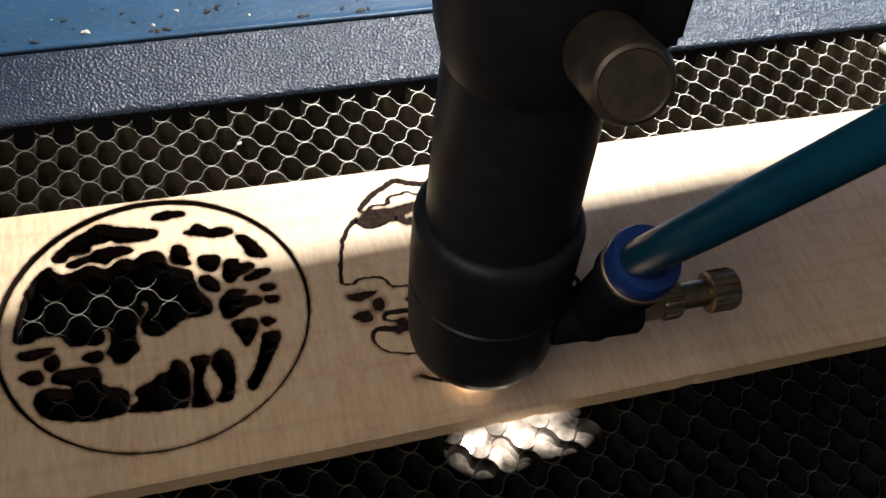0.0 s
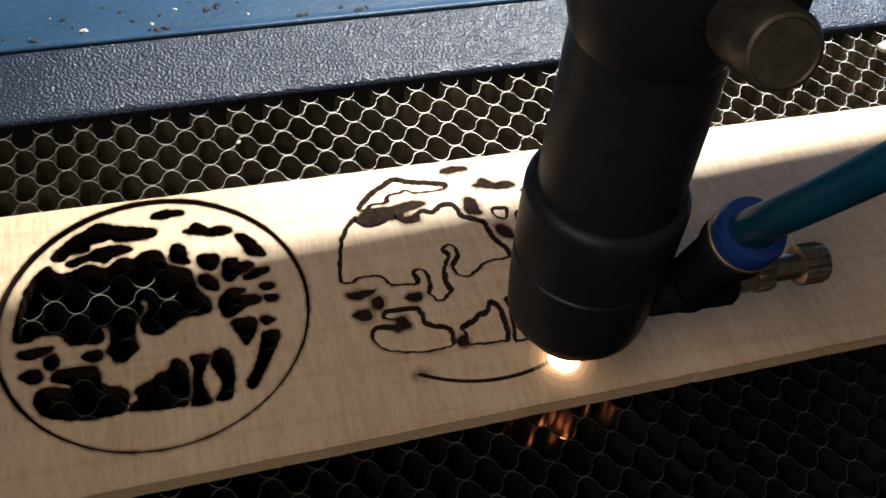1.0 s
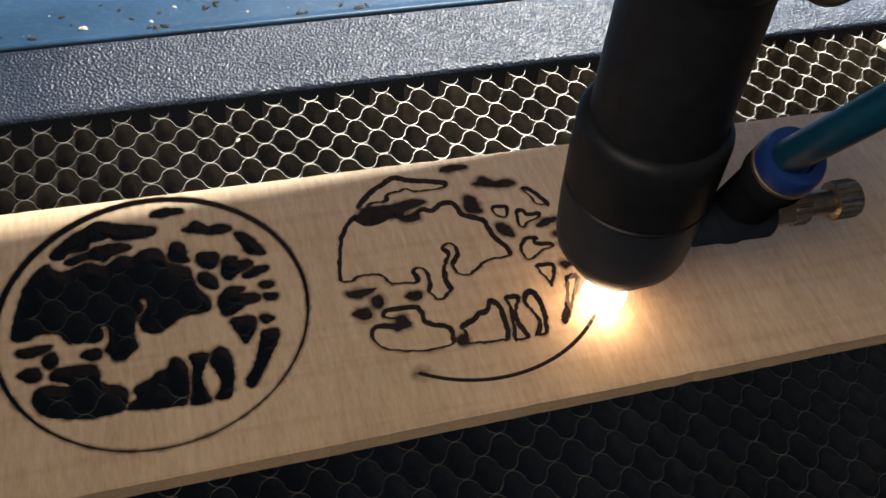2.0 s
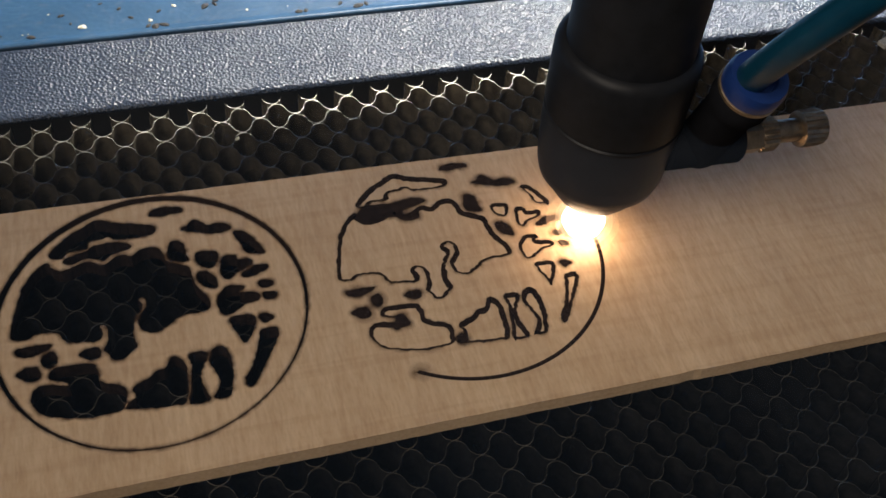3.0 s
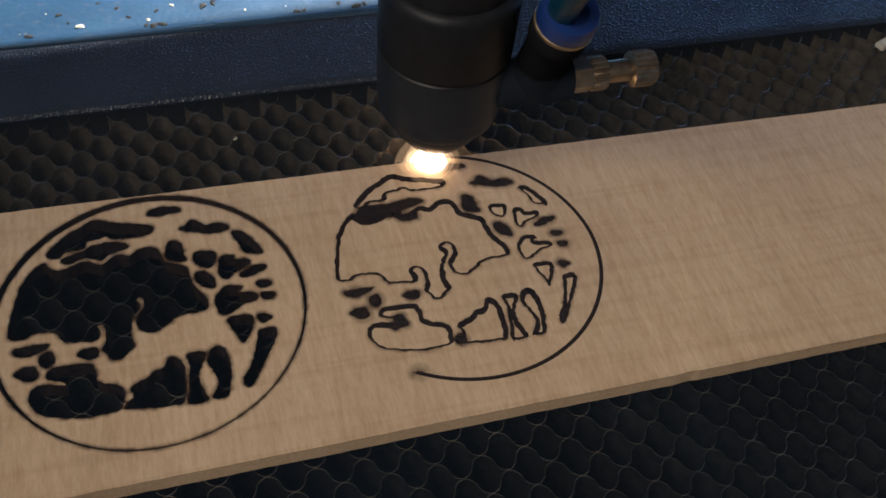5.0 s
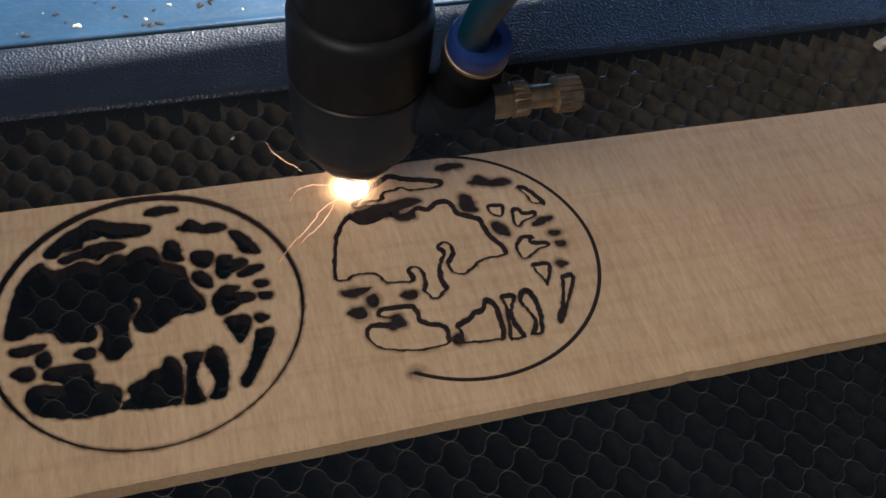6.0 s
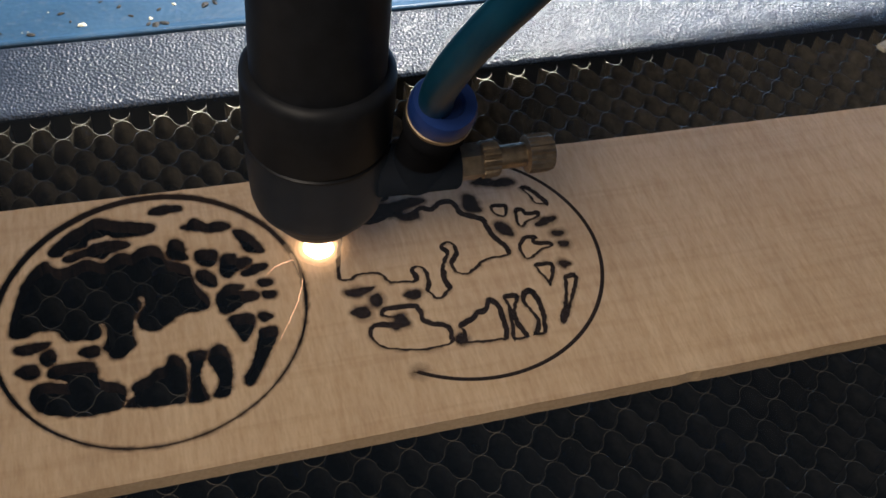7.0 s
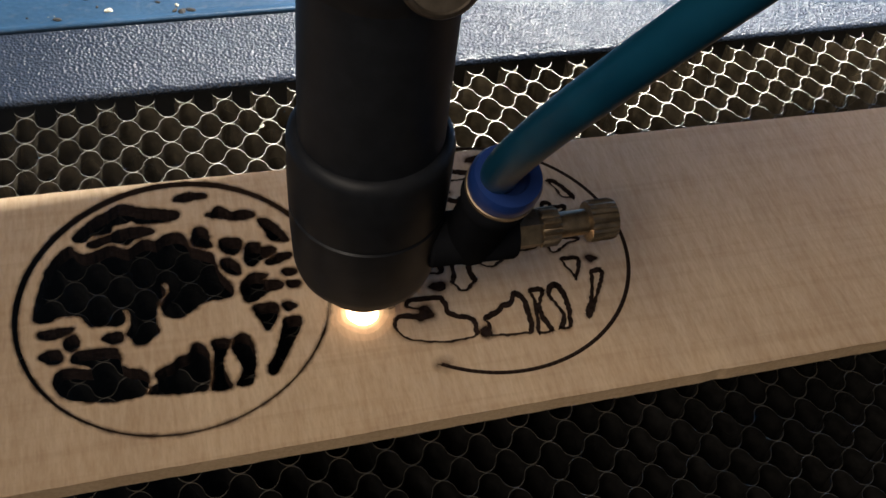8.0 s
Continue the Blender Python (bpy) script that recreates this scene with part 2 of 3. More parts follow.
def band(loop, inner, outer, z, closed=True, centre=(0, 0)):
    """A strip beside an outline from inner to outer mm outside it; v of the UV map runs 0 to 1 across."""
    if closed and signed_area(loop) < 0:
        loop = loop[::-1]
    bm = bmesh.new()
    uv = bm.loops.layers.uv.new("UVMap")
    ns = normals_2d(loop, closed)
    rows = []
    for k, (p, nn) in enumerate(zip(loop, ns)):
        o = outer * (0.75 + 0.5 * noise.noise((p.x * 0.6, p.y * 0.6, z * 7)))
        q0, q1 = p + nn * inner, p + nn * (o if outer < 0 else max(o, inner + 0.05))
        rows.append((bm.verts.new((q0.x + centre[0], q0.y + centre[1], z)), bm.verts.new((q1.x + centre[0], q1.y + centre[1], z))))
    pairs = zip(rows, rows[1:] + rows[:1]) if closed else zip(rows, rows[1:])
    for (a0, a1), (b0, b1) in pairs:
        f = bm.faces.new((a0, a1, b1, b0))
        for lo, v in zip(f.loops, (0, 1, 1, 0)):
            lo[uv].uv = (0.5, v)
        if f.normal.z < 0:
            f.normal_flip()
    return bm


def ridge(loop, half, z0, z1, closed=True, centre=(0, 0)):
    """A charred bead along an outline: its crest at z1, its feet at z0."""
    if closed and signed_area(loop) < 0:
        loop = loop[::-1]
    bm = bmesh.new()
    rows = []
    for p, nn in zip(loop, normals_2d(loop, closed)):
        w = half * (0.84 + 0.3 * noise.noise((p.x * 0.9, p.y * 0.9, half)) + (0.4 * nn.y + 0.16 * nn.x if closed else 0))
        q = p + Vector(centre)
        rows.append([bm.verts.new((q.x + nn.x * w * k, q.y + nn.y * w * k, z)) for k, z in ((-1, z0), (-0.8, z1), (0.8, z1), (1, z0))])
    for a, b in (zip(rows, rows[1:] + rows[:1]) if closed else zip(rows, rows[1:])):
        for i in range(3):
            bm.faces.new((a[i], a[i + 1], b[i + 1], b[i]))
    bmesh.ops.recalc_face_normals(bm, faces=bm.faces)
    return bm


# ---- the room and the machine round the bed ----
def slab(name, *size, mat, label, bevel=0.0, kind="structure", category=""):
    return tagged(part(name, box(*size, bevel), mat, None, label, False), category=category, kind=kind)


slab("floor", -1100, -1100, -950, 1100, 1100, -900, mat=PLASTER, label="grey workshop floor")
slab("ceiling", -1100, -1100, 1300, 1100, 1100, 1350, mat=PLASTER, label="plain grey workshop ceiling")
slab("wall_north", -1100, 1100, -900, 1100, 1150, 1300, mat=PLASTER, label="plain grey plaster wall")
slab("wall_south", -1100, -1150, -900, 1100, -1100, 1300, mat=PLASTER, label="plain grey plaster wall")
slab("wall_west", -1150, -1100, -900, -1100, 1100, 1300, mat=PLASTER, label="plain grey plaster wall")
slab("wall_east", 1100, -1100, -900, 1150, 1100, 1300, mat=PLASTER, label="plain grey plaster wall")

BED_X0, BED_X1, BED_Y0, BED_Y1 = -130.0, 330.0, -150.0, 57.43


def cutter_cabinet():
    cab = tagged(new("laser_cutter_cabinet"), "blue powder-coated sheet-metal laser cutter cabinet", "machine")
    # added dark wall, keeps the shaded gap under the ramp black
    part("gap_wall", box(-200, 66, -24, 400, 70, 1.0), DARK, cab, "dark wall closing the shaded gap under the ledge", False)
    part("tray", box(-200, -240, -26, 400, 330, -24), DARK, cab, "dark dirty sheet-metal tray", False)
    part("plinth", box(-200, -240, -900, 400, 330, -26), SHEET, cab, "", False)
    part("side_wall", box(-203, -240, -26, -200, 330, 300), SHEET, cab, "", False)
    part("side_wall", box(400, -240, -26, 403, 330, 300), SHEET, cab, "", False)
    part("back_wall", box(-200, 330, -26, 400, 333, 300), SHEET, cab, "", False)
    part("front_wall", box(-200, -243, -26, 400, -240, 20), SHEET, cab, "", False)
    part("hood", box(-200, 180, 300, 400, 333, 303), SHEET, cab, "", False)
    return cab


cutter_cabinet()


def folded_sheet(prof):
    """A sheet-metal section drawn along the cutter's width."""
    bm = bmesh.new()
    ends = [[bm.verts.new((x, y, z)) for y, z in prof] for x in [-199 + 598 * i / 40 for i in range(41)]]
    for a, b in zip(ends, ends[1:]):
        for i in range(len(prof)):
            j = (i + 1) % len(prof)
            bm.faces.new((a[i], a[j], b[j], b[i]))
    bm.faces.new(ends[0])
    bm.faces.new(ends[-1][::-1])
    bmesh.ops.recalc_face_normals(bm, faces=bm.faces)
    return bm


def back_ledge():
    """Behind the bed: a shallow hammered ramp, then a flat blue shelf with a rolled edge."""
    ledge = tagged(new("back_ledge"), "blue painted metal ledge with wood dust behind the bed", "ledge", kind="structure")
    ledge.location = (0.4 * MM, 1.35 * MM, -1.2 * MM)
    ramp = [(59.6, 1.1), (59.5, 1.7), (59.9, 2.2), (60.4, 2.4)] + [(60.4 + 20.2 * k / 10, 2.4 + 2.2 * k / 10) for k in range(1, 11)]
    part("ramp", folded_sheet(ramp + [(80.6, 3.2), (61.5, 1.0)]), HAMMERED, ledge, "dark navy hammered enamel ramp")
    shelf = [(80.7, 3.0), (80.7, 4.75), (80.9, 5.15), (81.3, 5.4), (81.8, 5.45), (82.4, 5.3), (83.2, 5.05), (84.2, 4.98), (215, 6.0), (216, 5.8), (216, 4.4), (83.5, 3.2)]
    part("shelf", folded_sheet(shelf), PAINT, ledge, "blue painted shelf with a rolled edge")
    return ledge


back_ledge()


# ---- honeycomb bed: wavy foil strips glued crest to crest ----
CELL, STRIP, DEEP = 8.67, 4.0, 14.0


def wave_strip(y, phase, x0, x1, seed, per_cell=22):
    bm = bmesh.new()
    n = int((x1 - x0) / CELL * per_cell)
    amp, thick = STRIP / 2 - 0.08, 0.075
    prev = None
    for i in range(n + 1):
        x = x0 + (x1 - x0) * i / n
        s = math.cos(2 * math.pi * (x + 27.6) / CELL + phase)
        s = math.copysign(abs(s) ** 0.58, s)                     # full, round cells
        yy = y + amp * s + 0.16 * noise.noise((x * 0.11, y * 0.3, seed))
        xx = x + 0.6 * math.exp(-((x - 22) / 32) ** 2) + 0.25 * noise.noise((x * 0.13, y * 0.3, seed + 9))
        lift = 0.12 * noise.noise((x * 0.2, y, seed + 3)) - 0.12
        row = [bm.verts.new((xx, yy - thick, -DEEP)), bm.verts.new((xx, yy - thick, lift)), bm.verts.new((xx, yy + thick, lift)), bm.verts.new((xx, yy + thick, -DEEP))]
        if prev:
            for k in range(3):
                f = bm.faces.new((prev[k], prev[k + 1], row[k + 1], row[k]))
                f.material_index = 1 if k == 1 else 0
        prev = row
    bmesh.ops.recalc_face_normals(bm, faces=bm.faces)
    return bm


def honeycomb_bed():
    bed = tagged(new("honeycomb_bed"), "sooty aluminium honeycomb cutting bed with bright cell edges", "cutting bed")
    count = int((BED_Y1 - BED_Y0) / STRIP)
    for j in range(count):
        # strips behind the board take FOIL, the rest its shaded copy
        part("foil_strip", wave_strip(55.35 - STRIP * j, math.pi * (j % 2), BED_X0, BED_X1, j), [FOIL if j < 7 else FOIL_SHADED, FOIL_EDGE], bed)
    first = None
    for k in range(int((BED_X1 - BED_X0) / CELL) - 1):
        x = -27.6 + CELL * (k - 11)
        if first is None:
            first = part("torn_cell", wave_strip(0, math.pi, -27.6 - 2.3, -27.6 + 2.3, 50, 30), [FOIL, FOIL_EDGE], bed)
            first.location = ((x + 27.6) * MM, 59.45 * MM, 0)
        else:
            c = new("torn_cell", first.data)
            c.parent = bed
            c.location = ((x + 27.6) * MM, (59.45 + 0.15 * noise.noise((k, 0, 0))) * MM, 0)
    bed.location = (0.2 * MM, 0.6 * MM, -0.6 * MM)
    part("rim", box(BED_X0 - 3, BED_Y0 - 3, -DEEP, BED_X1 + 3, BED_Y0 - 1, -0.3), FOIL, bed)
    part("support_bar", box(BED_X0, -20, -24, BED_X1, -14, -DEEP), DARK, bed)
    part("support_bar", box(BED_X0, 40, -24, BED_X1, 46, -DEEP), DARK, bed)
    return bed


honeycomb_bed()

# ---- the ornament: one drawing, cut out of the first disc, outlined on the second ----
ART = dict(
    mountain=[(-18, 17.9), (-17.1, 19.3), (-14.3, 22.1), (-10.9, 24.2), (-8.6, 25.5), (-6.9, 25.2), (-5.3, 24.2), (-1.4, 23.2), (2.4, 22), (2.7, 20.3), (0.5, 19.7), (-3.4, 19.8), (-5.1, 20), (-6.3, 21), (-8, 20.5), (-10.3, 20.2), (-10.8, 18.6), (-12.4, 18.2), (-14.5, 18.2), (-15.9, 16.9), (-17.5, 17.1)],
    cloud_bank=[(-15.4, 15.9), (-13, 17.1), (-10.8, 17.7), (-9, 18.7), (-5.7, 18.9), (-3.5, 18.4), (-2.4, 17.2), (-4.2, 16.6), (-6.1, 16.2), (-7.7, 14.9), (-9.2, 15.5), (-11.1, 16), (-13.7, 15)],
    cloud_a=[(2.4, 25.1), (3.5, 26.2), (5.7, 26.6), (8.5, 25.8), (8.4, 25), (6.1, 24.9), (4.4, 24.6)],
    cloud_b=[(8.4, 19.9), (9.6, 20.7), (10.9, 21.9), (12.3, 20.9), (13.6, 20), (15.7, 20.2), (17.5, 19.2), (17.4, 18.3), (15.6, 17.9), (13.3, 18.1), (11.1, 18.9)],
    leaf_a=[(18.6, 17), (20.1, 17), (22.1, 14.4), (23.5, 11.4), (23.2, 10.7), (20.5, 11.6), (19.7, 14)],
    leaf_b=[(5.5, 16.4), (6.7, 16.9), (7.7, 16), (7.9, 13.3), (8.4, 11.6), (6.3, 11.8), (4.9, 13)],
    leaf_c=[(10.4, 12.8), (12.7, 13), (14.3, 12.2), (13.8, 9.9), (12.5, 9), (10.6, 10.1)],
    leaf_d=[(10.1, 7.7), (11.7, 7.6), (13.1, 5.6), (12.9, 3.7), (11.5, 4.3), (10, 5.8)],
    leaf_e=[(15.8, 11), (17.7, 10.8), (17.9, 9.7), (20.7, 9.2), (20, 7.5), (17.5, 6.9), (15.8, 5.4), (14.7, 6.7), (15, 9.2)],
    leaf_f=[(18.7, 6), (20.9, 7.3), (23.4, 7.3), (23.3, 6.4), (20.6, 5.4), (18.9, 5.3)],
    dot_a=[(21.7, 3.3), (23.9, 3), (23.6, 2), (22.3, 1.9), (21.5, 2.6)],
    dot_b=[(22, 0.2), (23.9, 0.1), (24, -0.8), (22.4, -1.1)],
    leaf_g=[(13.3, 1.2), (15.5, 3.2), (18.2, 2.5), (17.2, 1.4), (20.4, 0.6), (20.6, -0.8), (17.9, -1.4), (15.4, -3.1), (13.6, -3.1), (13, -0.9)],
    wedge=[(14.9, -4.8), (19, -5), (18.2, -8.2), (16.6, -10.6), (15.9, -8.7)],
    dot_c=[(20.3, -5.2), (21.4, -4.8), (22.7, -5.8), (21.2, -6.6)],
    crescent=[(20.2, -8.9), (22.8, -8.7), (22.4, -11.1), (19.7, -15.6), (17.2, -19.7), (16, -20.6), (15.7, -19), (17.8, -15.7), (19.2, -11.9)],
    bush_a=[(-24.8, -4.2), (-22.3, -4), (-19, -4.1), (-19.6, -4.9), (-22.3, -5.9), (-24.6, -5.4)],
    bush_b=[(-20.2, -6.7), (-18.8, -5.9), (-18.1, -6.9), (-18.2, -8.4), (-19.3, -9.2), (-20.3, -8.2)],
    bush_c=[(-24.8, -9.6), (-22.7, -8.7), (-21.3, -9.3), (-21.3, -11.1), (-22.8, -11.4), (-24.3, -10.3)],
    bar=[(-13.6, -7.4), (-12.1, -6.7), (-10.3, -6.8), (-10.4, -8.5), (-12, -8.7)],
    grass=[(-19.4, -11.6), (-18.3, -9.7), (-15.6, -9.7), (-11.8, -10), (-10.9, -11.9), (-10.8, -14), (-9.4, -15), (-7, -15.9), (-6.2, -17.5), (-6.9, -20.8), (-10.4, -21.3), (-13.8, -21.3), (-19.9, -19.6), (-22.1, -17.2), (-22.5, -15.1), (-21.6, -13.4), (-19.2, -13.2), (-16.5, -14), (-15.8, -13.6), (-17, -12.7)],
    hill=[(-6.1, -20), (-4.4, -19), (-4.8, -17.2), (-4.5, -16.4), (-2.4, -15.6), (-0.2, -14.1), (1.6, -13.6), (2.4, -11.8), (3.6, -11.6), (4.8, -13.2), (5, -16.1), (4.3, -21.6), (2.4, -22), (-1, -21.8), (-5.9, -21)],
    trunk_a=[(6, -11.5), (9.2, -11.5), (9, -13), (7.7, -15.4), (7.4, -17.9), (8, -20.5), (8.4, -22.2), (5.4, -22.6), (4.8, -21.7), (5.4, -19.3), (6.2, -14.4)],
    trunk_b=[(9.5, -13.5), (10.3, -11.4), (12, -10.7), (13, -12.3), (13.4, -15.9), (12.8, -19.6), (11.9, -22.1), (9.4, -21.9), (10.3, -20.4), (10.9, -18.4), (10.2, -15.9)],
)
ART["land"] = [(-25.7, -1.1), (-25.2, 2.6), (-24.5, 6), (-23.3, 10), (-21.6, 13.2), (-20, 15.1), (-18.7, 15.8), (-17.7, 14.2), (-16.1, 13.4), (-13.7, 13.8), (-10.9, 14.8), (-8, 13.3), (-6, 14.5), (-4.4, 15.4), (-2.2, 14.5), (-0.7, 15.9), (1.9, 16.2), (3.5, 14.6), (3.9, 12.3), (6.7, 10.7), (8.3, 9.4), (8.6, 7.2), (9.3, 4.4), (10.9, 1.3), (10.9, -1.2), (9.6, -1.7), (5.8, -1.8), (3.5, -3.2), (1.3, -4.6)]
ART["land"] += [(-0.2, -4.7), (-2, -3.4), (-2.3, -0.9), (-0.8, 1.1), (-0.4, 3.2), (-1.3, 4.1), (-2.4, 3.5), (-1.7, 2.5), (-1.7, 1.1), (-2.8, -0.5), (-3.6, -2.4), (-4, -5), (-3.5, -7.4), (-4.6, -8.5), (-5.9, -9.8), (-7.5, -9.6), (-8.2, -8.4), (-9.1, -7.2), (-8.5, -6.1), (-8.1, -4.7), (-8.1, -1.7), (-9.1, -1.1), (-10, -1.5), (-9.6, -2.4), (-9.7, -4.1), (-10.6, -4.7), (-12.7, -4.4), (-15.5, -4), (-16.2, -3.2), (-17.4, -1.3), (-20.1, -0.8), (-21.6, -0.9), (-23, -1.8)]


# strokes of the second disc that ran together into solid char
BURNT = dict(
    bank=[(-17.4, 16.7), (-14.9, 17.6), (-12.8, 17.5), (-10.3, 17.4), (-7.7, 17.9), (-4.8, 18.0), (-3.0, 16.8), (-5.2, 15.8), (-7.9, 15.1), (-8.5, 13.9), (-5.4, 14.1), (-5.7, 12.2), (-8.8, 12.0), (-10.5, 13.5), (-13.0, 13.4), (-16.2, 13.2), (-18.4, 14.6)],
    curl=[(-18.0, -13.8), (-16.7, -13.2), (-16.7, -12.1), (-15.0, -11.9), (-14.2, -13.3), (-14.1, -14.7), (-15.8, -15.1), (-17.1, -15.5)],
    knot=[(-5.9, -19.3), (-4.6, -18.8), (-3.8, -19.9), (-4.3, -21.1), (-5.7, -21.0)],
)


def grown(loop, by):
    """The outline moved outwards by half the beam's width."""
    if signed_area(loop) < 0:
        loop = loop[::-1]
    return [p + nn * by for p, nn in zip(loop, normals_2d(loop))]


DRAWN = {name: rounded(points, seed=i * 3.7) for i, (name, points) in enumerate(ART.items())}
OUTLINES = {name: grown(loop, {"land": 0.26, "cloud_bank": 0.24, "mountain": 0.22, "hill": 0.16, "trunk_a": 0.12, "trunk_b": 0.16, "grass": 0.2}.get(name, 0.32)) for name, loop in DRAWN.items()}


HOLE, RIM = ring_of_disc(0.44, -0.12, 30.2), ring_of_disc(0.6, -0.72, 29.4)      # the fallen disc lies off the hole's centre


def wooden_board():
    rim = []
    corners = [(-95, -37.85), (245, -33.05), (245, 28.35), (-95, 31.65)]      # the board tapers a little
    for (ax, ay), (bx, by) in zip(corners, corners[1:] + corners[:1]):
        n = int(max(abs(bx - ax), abs(by - ay)) / 1.5)
        for i in range(n):
            x, y = ax + (bx - ax) * i / n, ay + (by - ay) * i / n
            w = 0.10 * noise.noise((x * 0.35, y * 0.35, 4)) + 0.12 * noise.noise((x * 0.05, y * 0.05, 8))
            nick = 0.5 * math.exp(-((x - 99.9) / 0.7) ** 2) if y < -30 else 0
            rim.append(Vector((x, y + w + nick)))
    board = plate("wooden_board", [rim, HOLE], TOP - UNDERSIDE, UNDERSIDE)
    for f in board.faces:
        c = f.calc_center_median()
        if abs(f.normal.z) < 0.5 and math.hypot(c.x, c.y) < 32.5:
            f.material_index = 1
    ob = tagged(part("wooden_board", board, [WOOD, CUT_SIDE], None, "pale maple board with ornaments being laser-cut, on the honeycomb", False), category="board")
    part("scorch_ring", band(HOLE, 0, 0.9, TOP + 0.01), SCORCH, ob, "brown smoke stain")
    small = ("dot_a", "dot_b", "dot_c", "bush_a", "bush_b", "bush_c", "bar", "cloud_a", "cloud_b", "leaf_f", "leaf_b", "leaf_d")
    for i, (name, loop) in enumerate((n, l) for n, l in DRAWN.items() if n != "cloud_bank"):
        if name in small:
            bm = plate("burnt", [[p + Vector(DISC_B) for p in grown(loop, 0.06)]], 0.03)
            bmesh.ops.translate(bm, vec=(0, 0, TOP), verts=bm.verts)
            part("burnt_patch", bm, CHAR, ob, "black charred patch", False)
        else:
            half = {"land": 0.60, "mountain": 0.70, "grass": 0.52, "hill": 0.62, "trunk_a": 0.56, "trunk_b": 0.62}.get(name, 0.52)
            loop = grown(loop, -0.42)
            part("cut_line", ridge(loop, half, TOP - 0.02, TOP + 0.03 + 0.002 * i, True, DISC_B), CHAR, ob, "black charred cut line")
        part("scorch_edge", band(loop, 0.0, 1.5 if name in small else 1.2, TOP + 0.012 + 0.004 * (i % 5), True, DISC_B), SCORCH, ob, "brown smoke stain")
    for i, (name, points) in enumerate(BURNT.items()):
        loop = rounded(points, seed=60 + i)
        bm = plate("burnt", [[p + Vector(DISC_B) for p in loop]], 0.03)
        bmesh.ops.translate(bm, vec=(0, 0, TOP + 0.004), verts=bm.verts)
        part("burnt_patch", bm, CHAR, ob, "black charred patch", False)
        part("scorch_edge", band(loop, 0.0, 1.3, TOP + 0.03, True, DISC_B), SCORCH, ob, "brown smoke stain")
    start = [Vector((DISC_B[0] + DISC_R * math.cos(radians(ARC_0)) + 0.9 * math.cos(a), DISC_B[1] + DISC_R * math.sin(radians(ARC_0)) + 0.5 * math.sin(a))) for a in [k * math.pi / 12 for k in range(24)]]
    part("scorch_edge", band(start, -0.6, 2.6, TOP + 0.033), SCORCH, ob, "brown smoke stain")
    return ob


board = wooden_board()


def pierced_disc():
    bm = plate("pierced_disc", [RIM] + list(OUTLINES.values()), TOP - UNDERSIDE, UNDERSIDE)
    for f in bm.faces:
        if abs(f.normal.z) < 0.5:
            f.material_index = 1
    ob = tagged(part("pierced_disc", bm, [WOOD, CHAR], None, "round maple ornament with landscape cut through, scorched edges", False), category="ornament")
    part("scorch_ring", band(RIM, 0.0, -0.8, TOP + 0.01), SCORCH, ob, "brown smoke stain")
    for i, (name, loop) in enumerate(OUTLINES.items()):
        part("scorch_edge", band(loop, 0.0, 0.95, TOP + 0.012 + 0.004 * (i % 5)), SCORCH, ob, "brown smoke stain")
    return ob


pierced_disc()


